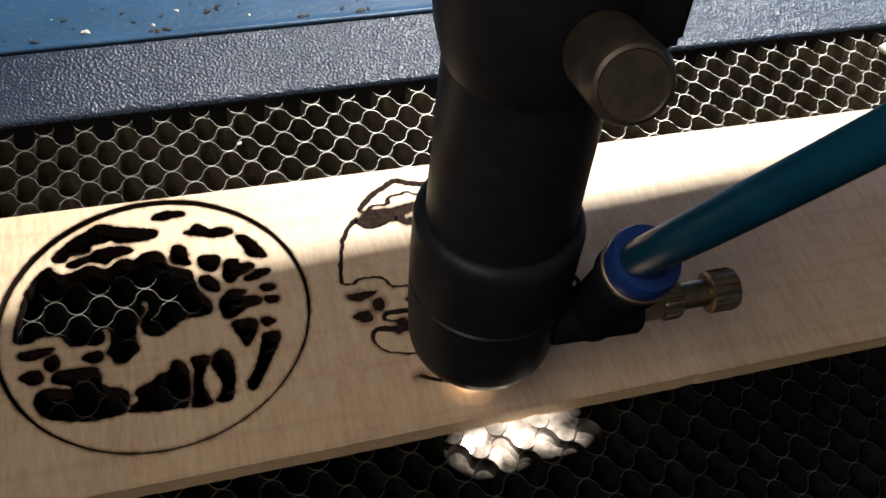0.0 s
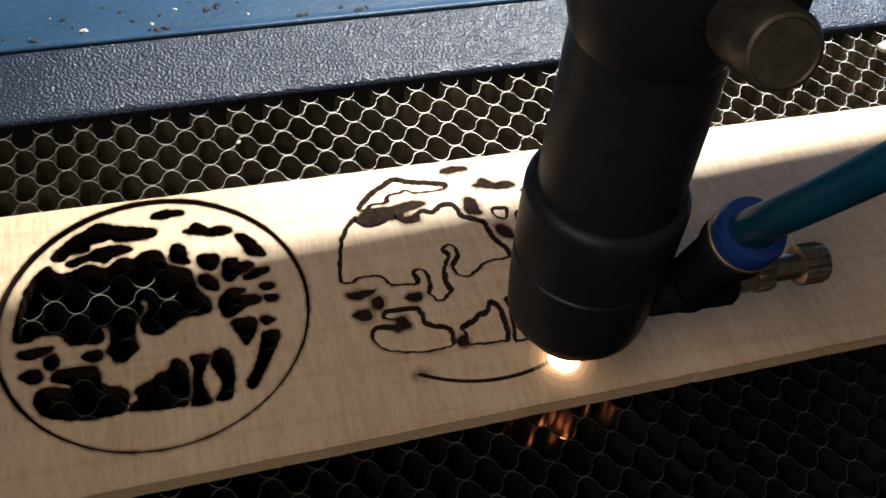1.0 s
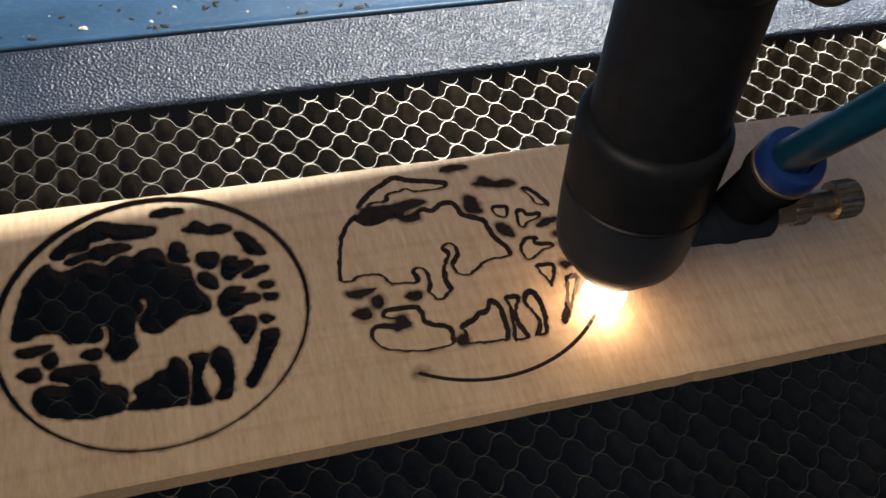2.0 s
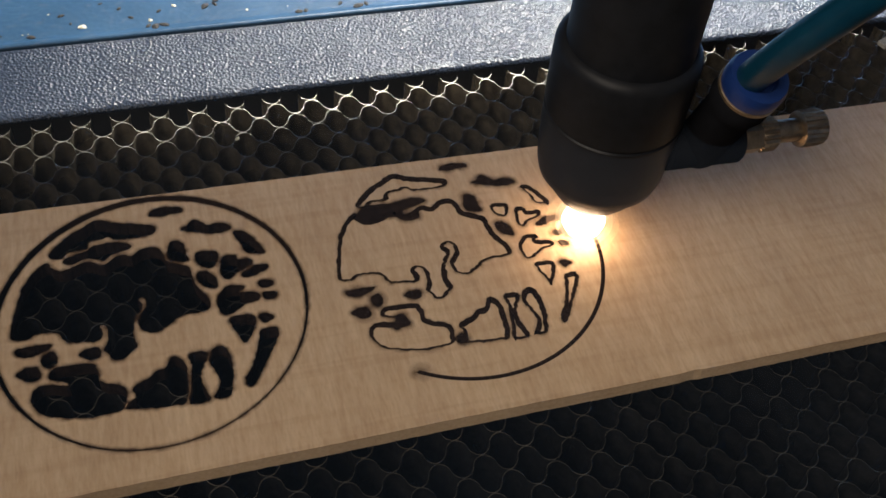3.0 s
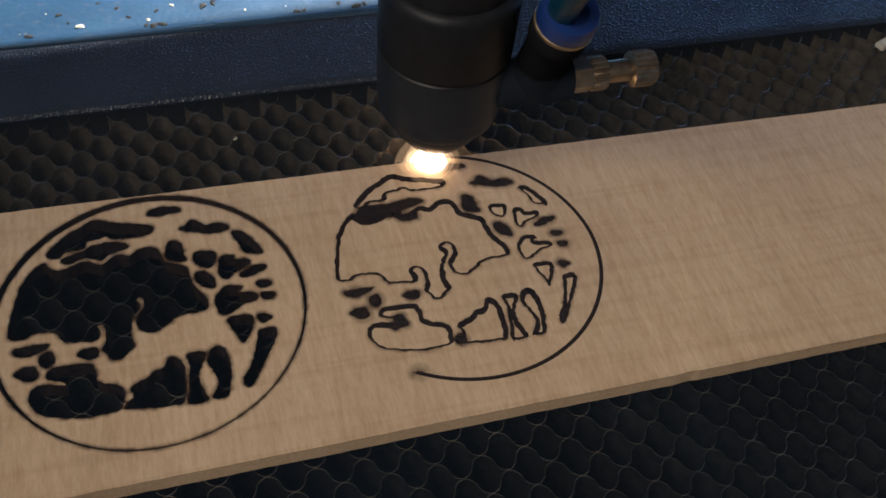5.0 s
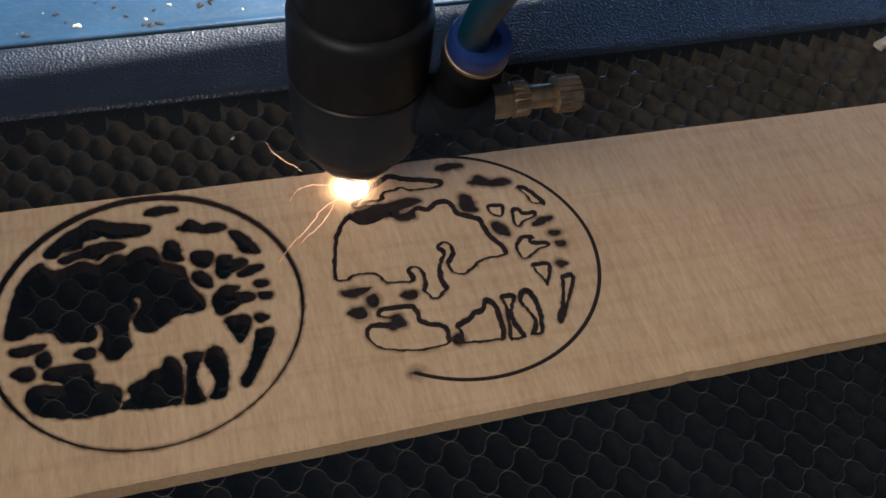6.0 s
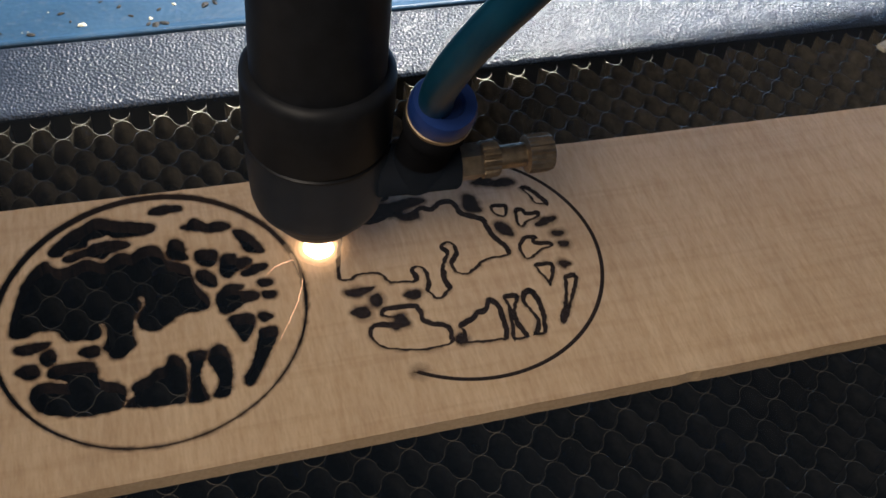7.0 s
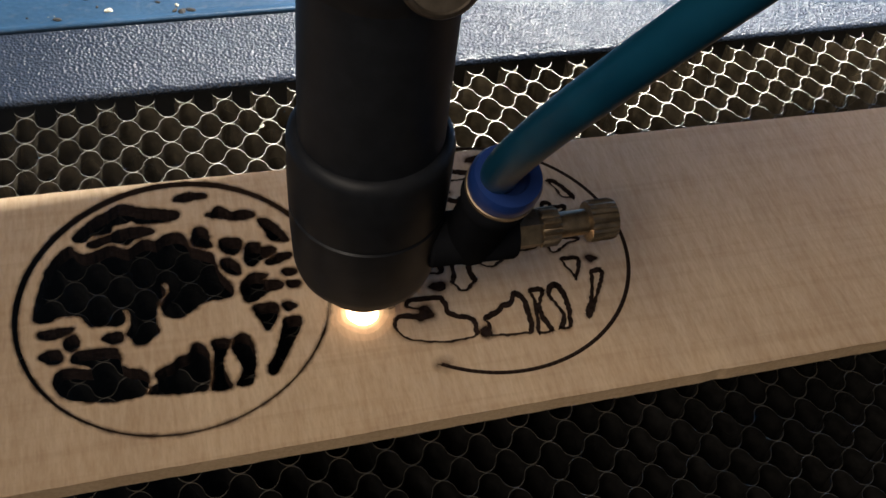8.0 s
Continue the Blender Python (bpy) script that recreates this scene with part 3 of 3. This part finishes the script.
# ---- the cutting head, its origin where the beam meets the bed's height ----
def cutting_head():
    head = tagged(new("laser_carriage"), "black laser cutting head with air-assist fitting and teal hose", "laser carriage")
    z = TOP
    ax = 0.4
    o = (ax, 0, z)
    part("lens_tube", lathe([(12.0, 44), (12.05, 45), (12.05, 84), (12.0, 85)], 80, o), ANODISED, head, "black anodised tube")
    sleeve = [(10.8, 15.0), (11.6, 15.2), (12.4, 16.0), (12.9, 18.0), (13.2, 22), (13.5, 27), (13.65, 32.2), (13.3, 32.5), (13.3, 33.0), (13.7, 33.3), (13.85, 38), (13.9, 46.6),
              (13.75, 47.5), (13.2, 48.3), (12.5, 48.8), (12.06, 48.9)]
    part("sleeve", lathe(sleeve, 96, o), ANODISED, head, "black anodised sleeve with a turned groove")
    part("nozzle", lathe([(2.2, 5.3), (4.2, 5.2), (4.9, 5.7), (7.2, 8.2), (9.4, 11.4), (10.6, 14.0), (10.9, 15.1), (10.6, 16)], 64, o), ANODISED, head, "black cone nozzle")
    part("nozzle_tip", lathe([(1.0, 4.6), (2.0, 4.6), (2.4, 4.9), (2.5, 6.0)], 40, o), BRASS, head, "small brass tip")
    part("clamp", lathe([(12.05, 80.5), (12.6, 82), (13.6, 86), (14.4, 92), (14.8, 100), (14.8, 128), (14, 129)], 80, o), ANODISED, head, "black flared clamp collar")
    part("clamp_lug", box(ax + 2, -12, z + 88, ax + 16, 8, z + 126, 1.5), ANODISED, head)
    screw = part("thumb_screw", lathe([(2.2, -4), (2.2, 0), (4.6, 0.3), (5.1, 1.0), (5.1, 11.5), (4.7, 12.4), (4.2, 12.6), (4.0, 12.3)], 72, (2.0, -17, z + 94.6), (-0.12, -0.91, 0.38)), STEEL, head, "worn nickel thumb screw")
    part("mount_plate", box(-14, 12, z + 108, 22, 100, z + 126, 1.0), ANODISED, head)
    # air fitting beside the sleeve, leaning towards the operator
    lean = Vector((0.05, -0.33, 0.94)).normalized()
    foot = Vector((17.7, -4.6, z + 21.0))
    part("elbow_arm", lathe([(4.5, 0), (4.9, 0.5), (4.9, 15.6), (4.5, 16.2)], 48, (10.0, -5.6, z + 25.2), (1, -0.03, 0)), PLASTIC, head, "black plastic elbow")
    part("elbow_body", lathe([(3.2, 1.6), (4.6, 2.2), (5.0, 3.4), (5.0, 19.5), (5.3, 20.2), (5.9, 22.5), (5.9, 25.5), (5.6, 26.2)], 56, foot, lean), PLASTIC, head, "black plastic elbow")
    part("fitting_lip", lathe([(5.6, 26.0), (6.05, 26.2), (6.05, 26.9), (5.6, 27.1)], 56, foot, lean), BRASS, head, "thin metal lip")
    part("release_collar", lathe([(5.2, 26.9), (5.85, 27.1), (5.95, 28.2), (5.95, 29.6), (5.5, 30.8), (3.5, 30.9), (3.2, 29.8)], 56, foot, lean), COLLAR, head, "blue push-fit release collar")
    vx, vy, vz = 26.7, -6.0, z + 25.2
    axis = (1, 0.02, -0.02)
    part("hex_nut", lathe([(3.6, -1.5), (3.7, 0), (3.7, 3.4), (3.4, 4.2)], 6, (vx, vy, vz), axis), BRASS, head, "brass hexagon", False)
    part("lock_ring", lathe([(3.0, 4.0), (3.7, 4.3), (3.7, 7.2), (3.3, 7.6)], 96, (vx, vy, vz), axis, 18, 0.6, (4.3, 7.4)), BRASS, head, "knurled brass lock ring")
    part("valve_stem", lathe([(2.4, 7.2), (2.4, 13.4)], 40, (vx, vy, vz), axis), BRASS, head, "brass valve stem")
    part("valve_knob", lathe([(2.8, 13.2), (3.7, 13.5), (3.9, 14.0), (3.9, 17.8), (3.6, 18.6), (3.0, 18.9)], 96, (vx, vy, vz), axis, 20, 0.55, (13.7, 18.2)), BRASS, head, "knurled brass valve knob")
    c = Vector((17.9, -14, z + 49))
    line = [c + Vector((-6.2, -14.9, 21.3)) * s + Vector((5.8, 0.6, 3.0)) * s * s for s in [-0.15 + 4.4 * k / 48 for k in range(49)]]
    part("air_hose", tube_along(line, 3.0, 28), HOSE, head, "glossy teal polyurethane air hose")
    part("flame_core", blob(1.0, 0.8, z + 0.4, 3), FLAME, head, "white-hot cutting spark")
    return head


def blob(rx, rz, z, seed, ry=None, smoother=0.35):
    bm = bmesh.new()
    bmesh.ops.create_icosphere(bm, subdivisions=4, radius=1)
    for v in bm.verts:
        k = 1 + smoother * noise.noise(v.co * 1.6 + Vector((seed, 0, 0)))
        v.co = Vector((v.co.x * rx * k, v.co.y * (ry or rx) * k, z + v.co.z * rz * k))
    return bm


head = cutting_head()
# ball swollen beyond the flame, with emitting shells, to imitate its bloom
flare = part("flare", blob(4.3, 4.1, 0, 8, smoother=0.1), FLAME, head, "white-hot flaring flame")
for k, (size, thin) in enumerate(((4.6, 0.34), (5.2, 0.2), (6.1, 0.1), (7.6, 0.04))):
    part("flame_shell", blob(size, size * 0.85, 0, 9 + k, smoother=0.1), glow_material("flame_bloom", (1.0, 0.62, 0.34), 2.2, thin), flare, "thin emitting shell that imitates the flame's bloom")


# ---- gantry and lamp over the bed, above the view ----
def gantry():
    g = tagged(new("gantry_beam"), "black aluminium gantry beam across the cutter", "gantry")
    # unseen rail, made this tall to keep the LED off the bed's front
    part("rail", box(-255, -26, 56.5, 335, 0, 238, 1.5), ANODISED, g, "", False)
    part("belt", box(-255, -28.5, 84, 335, -26.5, 90), PLASTIC, g, "", False)
    return g


beam = gantry()


def lamp_strip():
    s = tagged(new("led_strip_lamp"), "white LED strip lamp under the cutter's hood", "lamp")
    s.matrix_world = pose(LED_X, LED_Y, 0, 0, 0, LED_TURN)
    part("housing", box(-170, -10, 262, 165, 22, 300), SHEET, s, "", False)
    part("diffuser", box(-165, 4, 255, 160, 20, 262), LED, s, "glowing white diffuser", False)
    return s


lamp_strip()


# ---- growing cut: slivers of char that come up where the beam has passed ----
STEP = 2.5
cut_ring = tagged(new("burnt_ring"), "black charred circle growing behind the beam", "burn mark")
slivers = []


def sliver():
    pts = [Vector((DISC_R * math.cos(radians(a)), DISC_R * math.sin(radians(a)))) for a in (-0.3, 0.5, 1.3, 2.1, 2.8)]
    return ridge(pts, 0.5, 0.0, 0.05, False)


base_sliver = part("char_sliver", sliver(), CHAR, cut_ring)
count = int((TURN_0 + TURN_RATE * 8.0 - ARC_0) / STEP) + 1
for k in range(count):
    ob = base_sliver if k == 0 else new("char_sliver", base_sliver.data)
    ob.parent = cut_ring
    slivers.append((ob, ARC_0 + STEP * k))


# ---- crumbs and chips ----
def crumb(name, x, y, z, size, mat, label, seed):
    bm = bmesh.new()
    bmesh.ops.create_icosphere(bm, subdivisions=1, radius=1)
    for v in bm.verts:
        k = 1 + 0.5 * noise.noise(v.co * 1.3 + Vector((seed * 5.1, 0, 0)))
        v.co = Vector((v.co.x * size * k, v.co.y * size * 0.6 * k, max(0, v.co.z) * size * 0.45 * k))
    ob = part(name, bm, mat, None, label, False)
    ob.matrix_world = pose((x + 0.1) * MM, (y + 1.4) * MM, (z - 1.2) * MM, 0, 0, seed * 77)
    return tagged(ob, category="debris")


def crumbs():
    rnd = random.Random(5)
    for i, (x, y, s, pale) in enumerate([(-7.2, 85.9, 1.2, 1), (9.6, 83.4, 1.7, 0), (11.8, 83.9, 1.2, 0), (8.0, 84.2, 0.9, 0), (8.6, 86.0, 0.8, 1), (59.3, 83.6, 1.5, 0), (61.5, 84.2, 0.9, 0), (44.5, 83.8, 1.3, 0), (46.2, 83.9, 0.9, 0), (-19, 84.0, 1.2, 0), (22, 89.5, 1.4, 0), (24.5, 90, 1.0, 0), (-12, 91, 1.1, 0), (32, 86.4, 0.5, 1)]):
        crumb("wood_chip" if pale else "charcoal_crumb", x, y, 4.98, s, CHIP if pale else SOOT, "pale wood chip lying on the ledge" if pale else "black charcoal crumb lying on the ledge", i)
    for i in range(110):
        s = 0.18 + 0.75 * rnd.random() ** 2.6
        pale = rnd.random() < 0.2
        crumb("wood_chip" if pale else "charcoal_crumb", -50 + 150 * rnd.random(), 84.5 + 20 * rnd.random(), 5.02, s, CHIP if pale else SOOT, "small pale wood chip on the ledge" if pale else "small charcoal crumb on the ledge", 20 + i)
    tagged(crumb("wood_chip", 23.5, 46.8, 0.3, 0.7, CHIP, "pale wood chip stuck in the honeycomb", 3))
    off = part("offcut", box(-9, -1.4, 0, 9, 1.4, 1.5, 0.3), CHIP, None, "thin pale wood offcut lying on the honeycomb", False)
    off.matrix_world = pose(0.200, 0.0545, 0.0002, 0, 0, 22)
    tagged(off, category="offcut")


crumbs()


# ---- sparks: when, and from where to where over the board, mm ----
FIRST_SPARKS = [(2.8, 89, 9, 84, 23), (3.4, 81, 22, 60, 36), (3.4, 80, 23, 72, 34), (3.5, 85, 18, 79, 27), (3.5, 81, 12, 65, 13), (3.8, 77, 28, 59, 37), (3.8, 70, 21, 60, 13), (4.0, 76, 27, 52, 37), (4.0, 72, 30, 68, 38),
                (4.0, 43, 5, 35, 1), (4.0, 51, 12, 47, 10), (4.2, 70, 32, 57, 31), (4.2, 64, 18, 56, 10), (4.3, 61, 17, 42, 15), (4.3, 74, 18, 66, 10), (4.4, 66, 25, 52, 17)]
NEXT_SPARKS = [(4.5, 70, 31, 52, 30), (4.5, 67, 30, 55, 36), (4.6, 67, 28, 36, 17), (4.6, 64, 27, 40, 19), (4.7, 65, 30, 50, 34), (5.1, 58, 30, 40, 24), (5.4, 52, 28, 37, 34), (5.9, 44, 28, 25, 28), (5.9, 36, 19, 14, 11), (6.0, 43, 21, 27, 6),
               (6.0, 41, 20, 32, 10), (6.0, 36, 30, 30, 40), (6.0, 41, 25, 32, 22), (6.1, 22, 17, 5, 16), (6.1, 29, 29, 18, 35)]
LAST_SPARKS = [(6.3, 36, 8, 22, -21), (6.3, 32, 18, 15, 21), (6.5, 23, 13, 17, 8), (6.5, 22, 18, 19, 15), (6.6, 23, 10, 12, 14), (6.6, 15, 2, 11, 1), (6.8, 39, 2, 39, -20), (7.0, 30, 1, 23, -13), (7.0, 29, 6, 23, 3),
               (7.1, 37, -3, 43, -24), (7.2, 29, 0, 13, -13), (7.2, 31, 3, 30, -6), (7.5, 30, -2, 29, -8)]


def spark(kind, length):
    """A kinked glowing thread, length mm long, that starts at its origin and flies along x."""
    rnd = random.Random(kind)
    pts, n, side, rise = [], 26, 0.0, 0.0
    bow, arch = rnd.uniform(-0.16, 0.16) * length, rnd.uniform(0.02, 0.12) * length
    for i in range(n + 1):
        q = i / n
        side += rnd.uniform(-1, 1) * (0.7 if rnd.random() < 0.12 else 0.13) * min(1.0, length / 12)
        rise += rnd.uniform(-0.1, 0.1)
        pts.append(Vector((length * q, side * math.sin(math.pi * q) + bow * 4 * q * (1 - q), rise * math.sin(math.pi * q) + arch * 4 * q * (1 - q))))
    ob = part("spark", tube_along(pts, lambda s: 0.014 + 0.02 * math.sin(math.pi * min(1, s + 0.15)), 5), EMBER, None, "thin glowing orange spark thread")
    return tagged(ob, category="spark", group="sparks from the cut")


SPARKS = [(spark(k, math.hypot(x1 - x0, y1 - y0)), t, x0, y0, x1, y1) for k, (t, x0, y0, x1, y1) in enumerate(FIRST_SPARKS + NEXT_SPARKS + LAST_SPARKS)]
rnd_flame = random.Random(11)
under_glow = tagged(new("under_flame"), "white-hot flames in the honeycomb cells beneath the board", "flame")
for k in range(3):
    bm = blob(rnd_flame.uniform(1.0, 1.6), rnd_flame.uniform(0.8, 1.6), 0, 5 + k, 1.0, 0.5)
    bmesh.ops.translate(bm, vec=(-6.0 + 5.0 * k, rnd_flame.uniform(-1.5, 1.5), -5.0), verts=bm.verts)
    part("flame_tongue", bm, UNDER, under_glow)
under_ember = tagged(new("ember_glow"), "orange embers falling inside the honeycomb cells", "flame")
for k in range(5):
    bm = blob(rnd_flame.uniform(0.5, 1.0), rnd_flame.uniform(1.0, 2.4), 0, 25 + k, 0.6, 0.5)
    bmesh.ops.translate(bm, vec=(-6.5 + 3.0 * k + rnd_flame.uniform(-1, 1), rnd_flame.uniform(-4.0, 2.5), rnd_flame.uniform(-3.0, 0.0)), verts=bm.verts)
    part("ember", bm, GLOWING, under_ember)


def wisp_material(name, most, glow=0.0, grain=150, rim=0.22, tone=(0.78, 0.74, 0.69)):
    """Thin gas that is densest in the middle of its sheet and thins out to nothing; with glow it shines, else it scatters light."""
    m, t, b = material(name, 1.0, 0, tone)
    b.inputs["Specular IOR Level"].default_value = 0.0
    n = t.nodes
    where, shift, ball = n.new("ShaderNodeTexCoord"), n.new("ShaderNodeMapping"), n.new("ShaderNodeTexGradient")
    shift.inputs["Location"].default_value, shift.inputs["Scale"].default_value = (-1, -1, 0), (2, 2, 0)
    ball.gradient_type = "SPHERICAL"
    t.links.new(where.outputs["Generated"], shift.inputs["Vector"])
    t.links.new(shift.outputs[0], ball.inputs[0])
    fade = ramp_of(t, ball.outputs[1], (0.0, (0, 0, 0)), (0.35, (rim * most,) * 3), (1.0, (most,) * 3))
    curl = ramp_of(t, noise_of(t, grain, 4, 0.6), (0.34, (0.12 if grain > 50 else 0.6,) * 3), (0.66, (1, 1, 1)))
    clear, mix = n.new("ShaderNodeBsdfTransparent"), n.new("ShaderNodeMixShader")
    t.links.new(mixed(t, "MULTIPLY", 1.0, fade, curl), mix.inputs[0])
    gas = b
    if glow:
        gas = n.new("ShaderNodeEmission")
        gas.inputs[0].default_value, gas.inputs[1].default_value = (1.0, 0.80, 0.62, 1), glow
    t.links.new(clear.outputs[0], mix.inputs[1])
    t.links.new(gas.outputs[0], mix.inputs[2])
    t.links.new(mix.outputs[0], n["Material Output"].inputs["Surface"])
    return m


def wisp(rx, ry, z, seed):
    """A gently heaving sheet of gas."""
    bm = bmesh.new()
    rows = [[bm.verts.new((rx * math.cos(a) * q, ry * math.sin(a) * q, z + 1.2 * noise.noise((3 * q * math.cos(a), 3 * q * math.sin(a), seed)) + 0.8 * (1 - q * q)))
             for a in [2 * math.pi * k / 40 for k in range(40)]] for q in (0.02, 0.2, 0.4, 0.6, 0.8, 1.0)]
    for a, b in zip(rows, rows[1:]):
        for k in range(40):
            bm.faces.new((a[k], a[(k + 1) % 40], b[(k + 1) % 40], b[k]))
    bm.faces.new(rows[0])
    bmesh.ops.recalc_face_normals(bm, faces=bm.faces)
    return bm


SMOKE, GLOW_GAS = wisp_material("thin_smoke", 0.09), wisp_material("burning_gas", 0.62, 4.8, 190, 0.16)
# added haze sheet: its pale blue lifts the dark tones behind it
HAZE = wisp_material("black_lift_haze", 0.0165, 0.0, 14, 0.9, (0.42, 0.62, 0.95))
haze = tagged(part("black_lift_veil", wisp(380, 230, 0, 51), HAZE, None, "faint bluish haze sheet over the cutting bed, added to lift the blacks"), category="smoke")
smoke = tagged(new("smoke_puff"), "thin grey smoke drifting over the honeycomb", "smoke")
for k in range(2):
    sheet = wisp(26 + 8 * k, 13 + 3 * k, 2.0 + 2.2 * k, 31 + k)
    bmesh.ops.translate(sheet, vec=(-8 + 16 * k, -2 * k, 0), verts=sheet.verts)
    part("smoke_wisp", sheet, SMOKE, smoke)
for k, (x, y, z, rx, ry) in enumerate(((-5, -1.5, -0.5, 7, 5), (1, -2.5, 1.0, 9, 4.5), (8, -1.5, 0.0, 7, 4), (-2, -4.0, -2.0, 8, 4), (4, 0.5, 2.2, 12, 3), (10, -3.0, -1.5, 8, 4.5))):
    gas = wisp(rx, ry, 0, 41 + k)
    bmesh.ops.rotate(gas, cent=(0, 0, 0), matrix=Matrix.Rotation(radians(25 - 9 * k), 3, "X"), verts=gas.verts)
    bmesh.ops.translate(gas, vec=(x, y, z), verts=gas.verts)
    part("burning_wisp", gas, GLOW_GAS, under_glow, "glowing gas")


def key_head():
    times = [k * 0.25 for k in range(33)]
    walk(head, [(t, pose(head_at(t)[0] * MM, head_at(t)[1] * MM, 0)) for t in times])
    walk(beam, [(t, pose(0.06, (head_at(t)[1] + 92) * MM, 0, 0, 0, 3.2)) for t in times])
    high, low, sunk = (pose(x * MM, y * MM, (TOP + h) * MM) for x, y, h in ((-2.2, -4.2, 4.6), (-0.4, -0.8, -2.0), (0.5, -0.9, -2.8)))
    deep = pose(0, 0, (TOP - 4.7) * MM)     # how far the flame stands out of the cut
    walk(flare, [(0, deep), (0.7, deep), (1.0, sunk), (1.3, high), (3.1, high), (3.5, low), (4.7, low), (6.0, low), (6.4, sunk), (8.0, sunk)])


def key_slivers():
    for ob, a in slivers:
        t = (a - TURN_0) / TURN_RATE
        x, y = (u * MM for u in ring_at(a, 0.0))
        up, down = pose(x, y, (TOP - 0.01) * MM, 0, 0, a), pose(x, y, (TOP - 1.5) * MM, 0, 0, a)
        walk(ob, [(0, up), (8.0, up)] if t <= 0 else [(0, down), (max(0.034, t - 0.02), down), (t + 0.05, up), (8.0, up)] if t + 0.05 < 8 else [(0, down), (8.0, down)])


def key_flames():
    gone = pose(0.06, -0.1, -0.06)
    def under(t, x, y, z):
        return (t, pose(x * MM, y * MM, z * MM))
    # the flames flash up beneath the board's edge, and embers glow in the cells between
    walk(under_glow, [under(0.0, 61, -36.2, -3.5), under(0.05, 61, -36.2, -3.5), under(0.1, 64, -20, -32), under(0.72, 71, -20, -32), under(0.78, 71, -35.6, -3.5), under(0.88, 73, -35.6, -4.5), under(0.96, 73, -20, -32),
                      under(1.13, 80, -20, -32), under(1.18, 80, -35.2, -4.5), under(1.24, 80, -35.2, -4.5), under(1.3, 80, -20, -32), under(1.42, 80, -20, -32), under(1.47, 80, -33.4, -3.6), under(1.54, 81, -33.4, -3.6), under(1.6, 81, -20, -32), (1.9, gone), (8.0, gone)])
    walk(under_ember, [under(0.0, 58, -20, -32), under(0.05, 58, -20, -32), under(0.1, 59, -37.0, -8), under(0.3, 60, -35.6, -9), under(0.5, 62, -34.2, -9.5), under(0.7, 65, -35, -9), under(0.9, 71, -36, -8), under(1.02, 73, -36, -9.5), under(1.1, 74, -20, -32), (1.9, gone), (8.0, gone)])
    def veil(t, x):
        return (t, pose(x * MM, 0, 0.034, 0, 0, 10))
    walk(haze, [veil(0.0, 640), veil(1.1, 560), veil(1.6, 180), veil(2.4, 80), veil(5.0, 60), veil(7.2, 20), veil(7.8, -220), veil(8.0, -330)])
    walk(smoke, [under(0.0, 74, -100, -90), under(1.15, 74, -100, -90), under(1.3, 78, -47, 0), under(1.7, 84, -50, 3), under(2.0, 90, -100, -90), under(8.0, 90, -100, -90)])
    # each thread flies out of the cut, crosses the board and drops under the tray
    for ob, t, x0, y0, x1, y1 in SPARKS:
        a, (hx, hy) = math.degrees(math.atan2(y1 - y0, x1 - x0)), head_at(t)
        def at(q):
            return pose((x0 + q * (x1 - x0)) * MM, (y0 + q * (y1 - y0)) * MM, (TOP + 1.6) * MM, 0, 0, a)
        walk(ob, [(0, gone), (t - 0.10, gone), (t - 0.05, pose(hx * MM, hy * MM, TOP * MM, 0, 0, a)), (t - 0.01, at(0)), (t + 0.02, at(0.06)), (t + 0.06, at(0.6)), (t + 0.11, gone), (8.0, gone)])


def motions():
    key_head()
    key_slivers()
    key_flames()


motions()
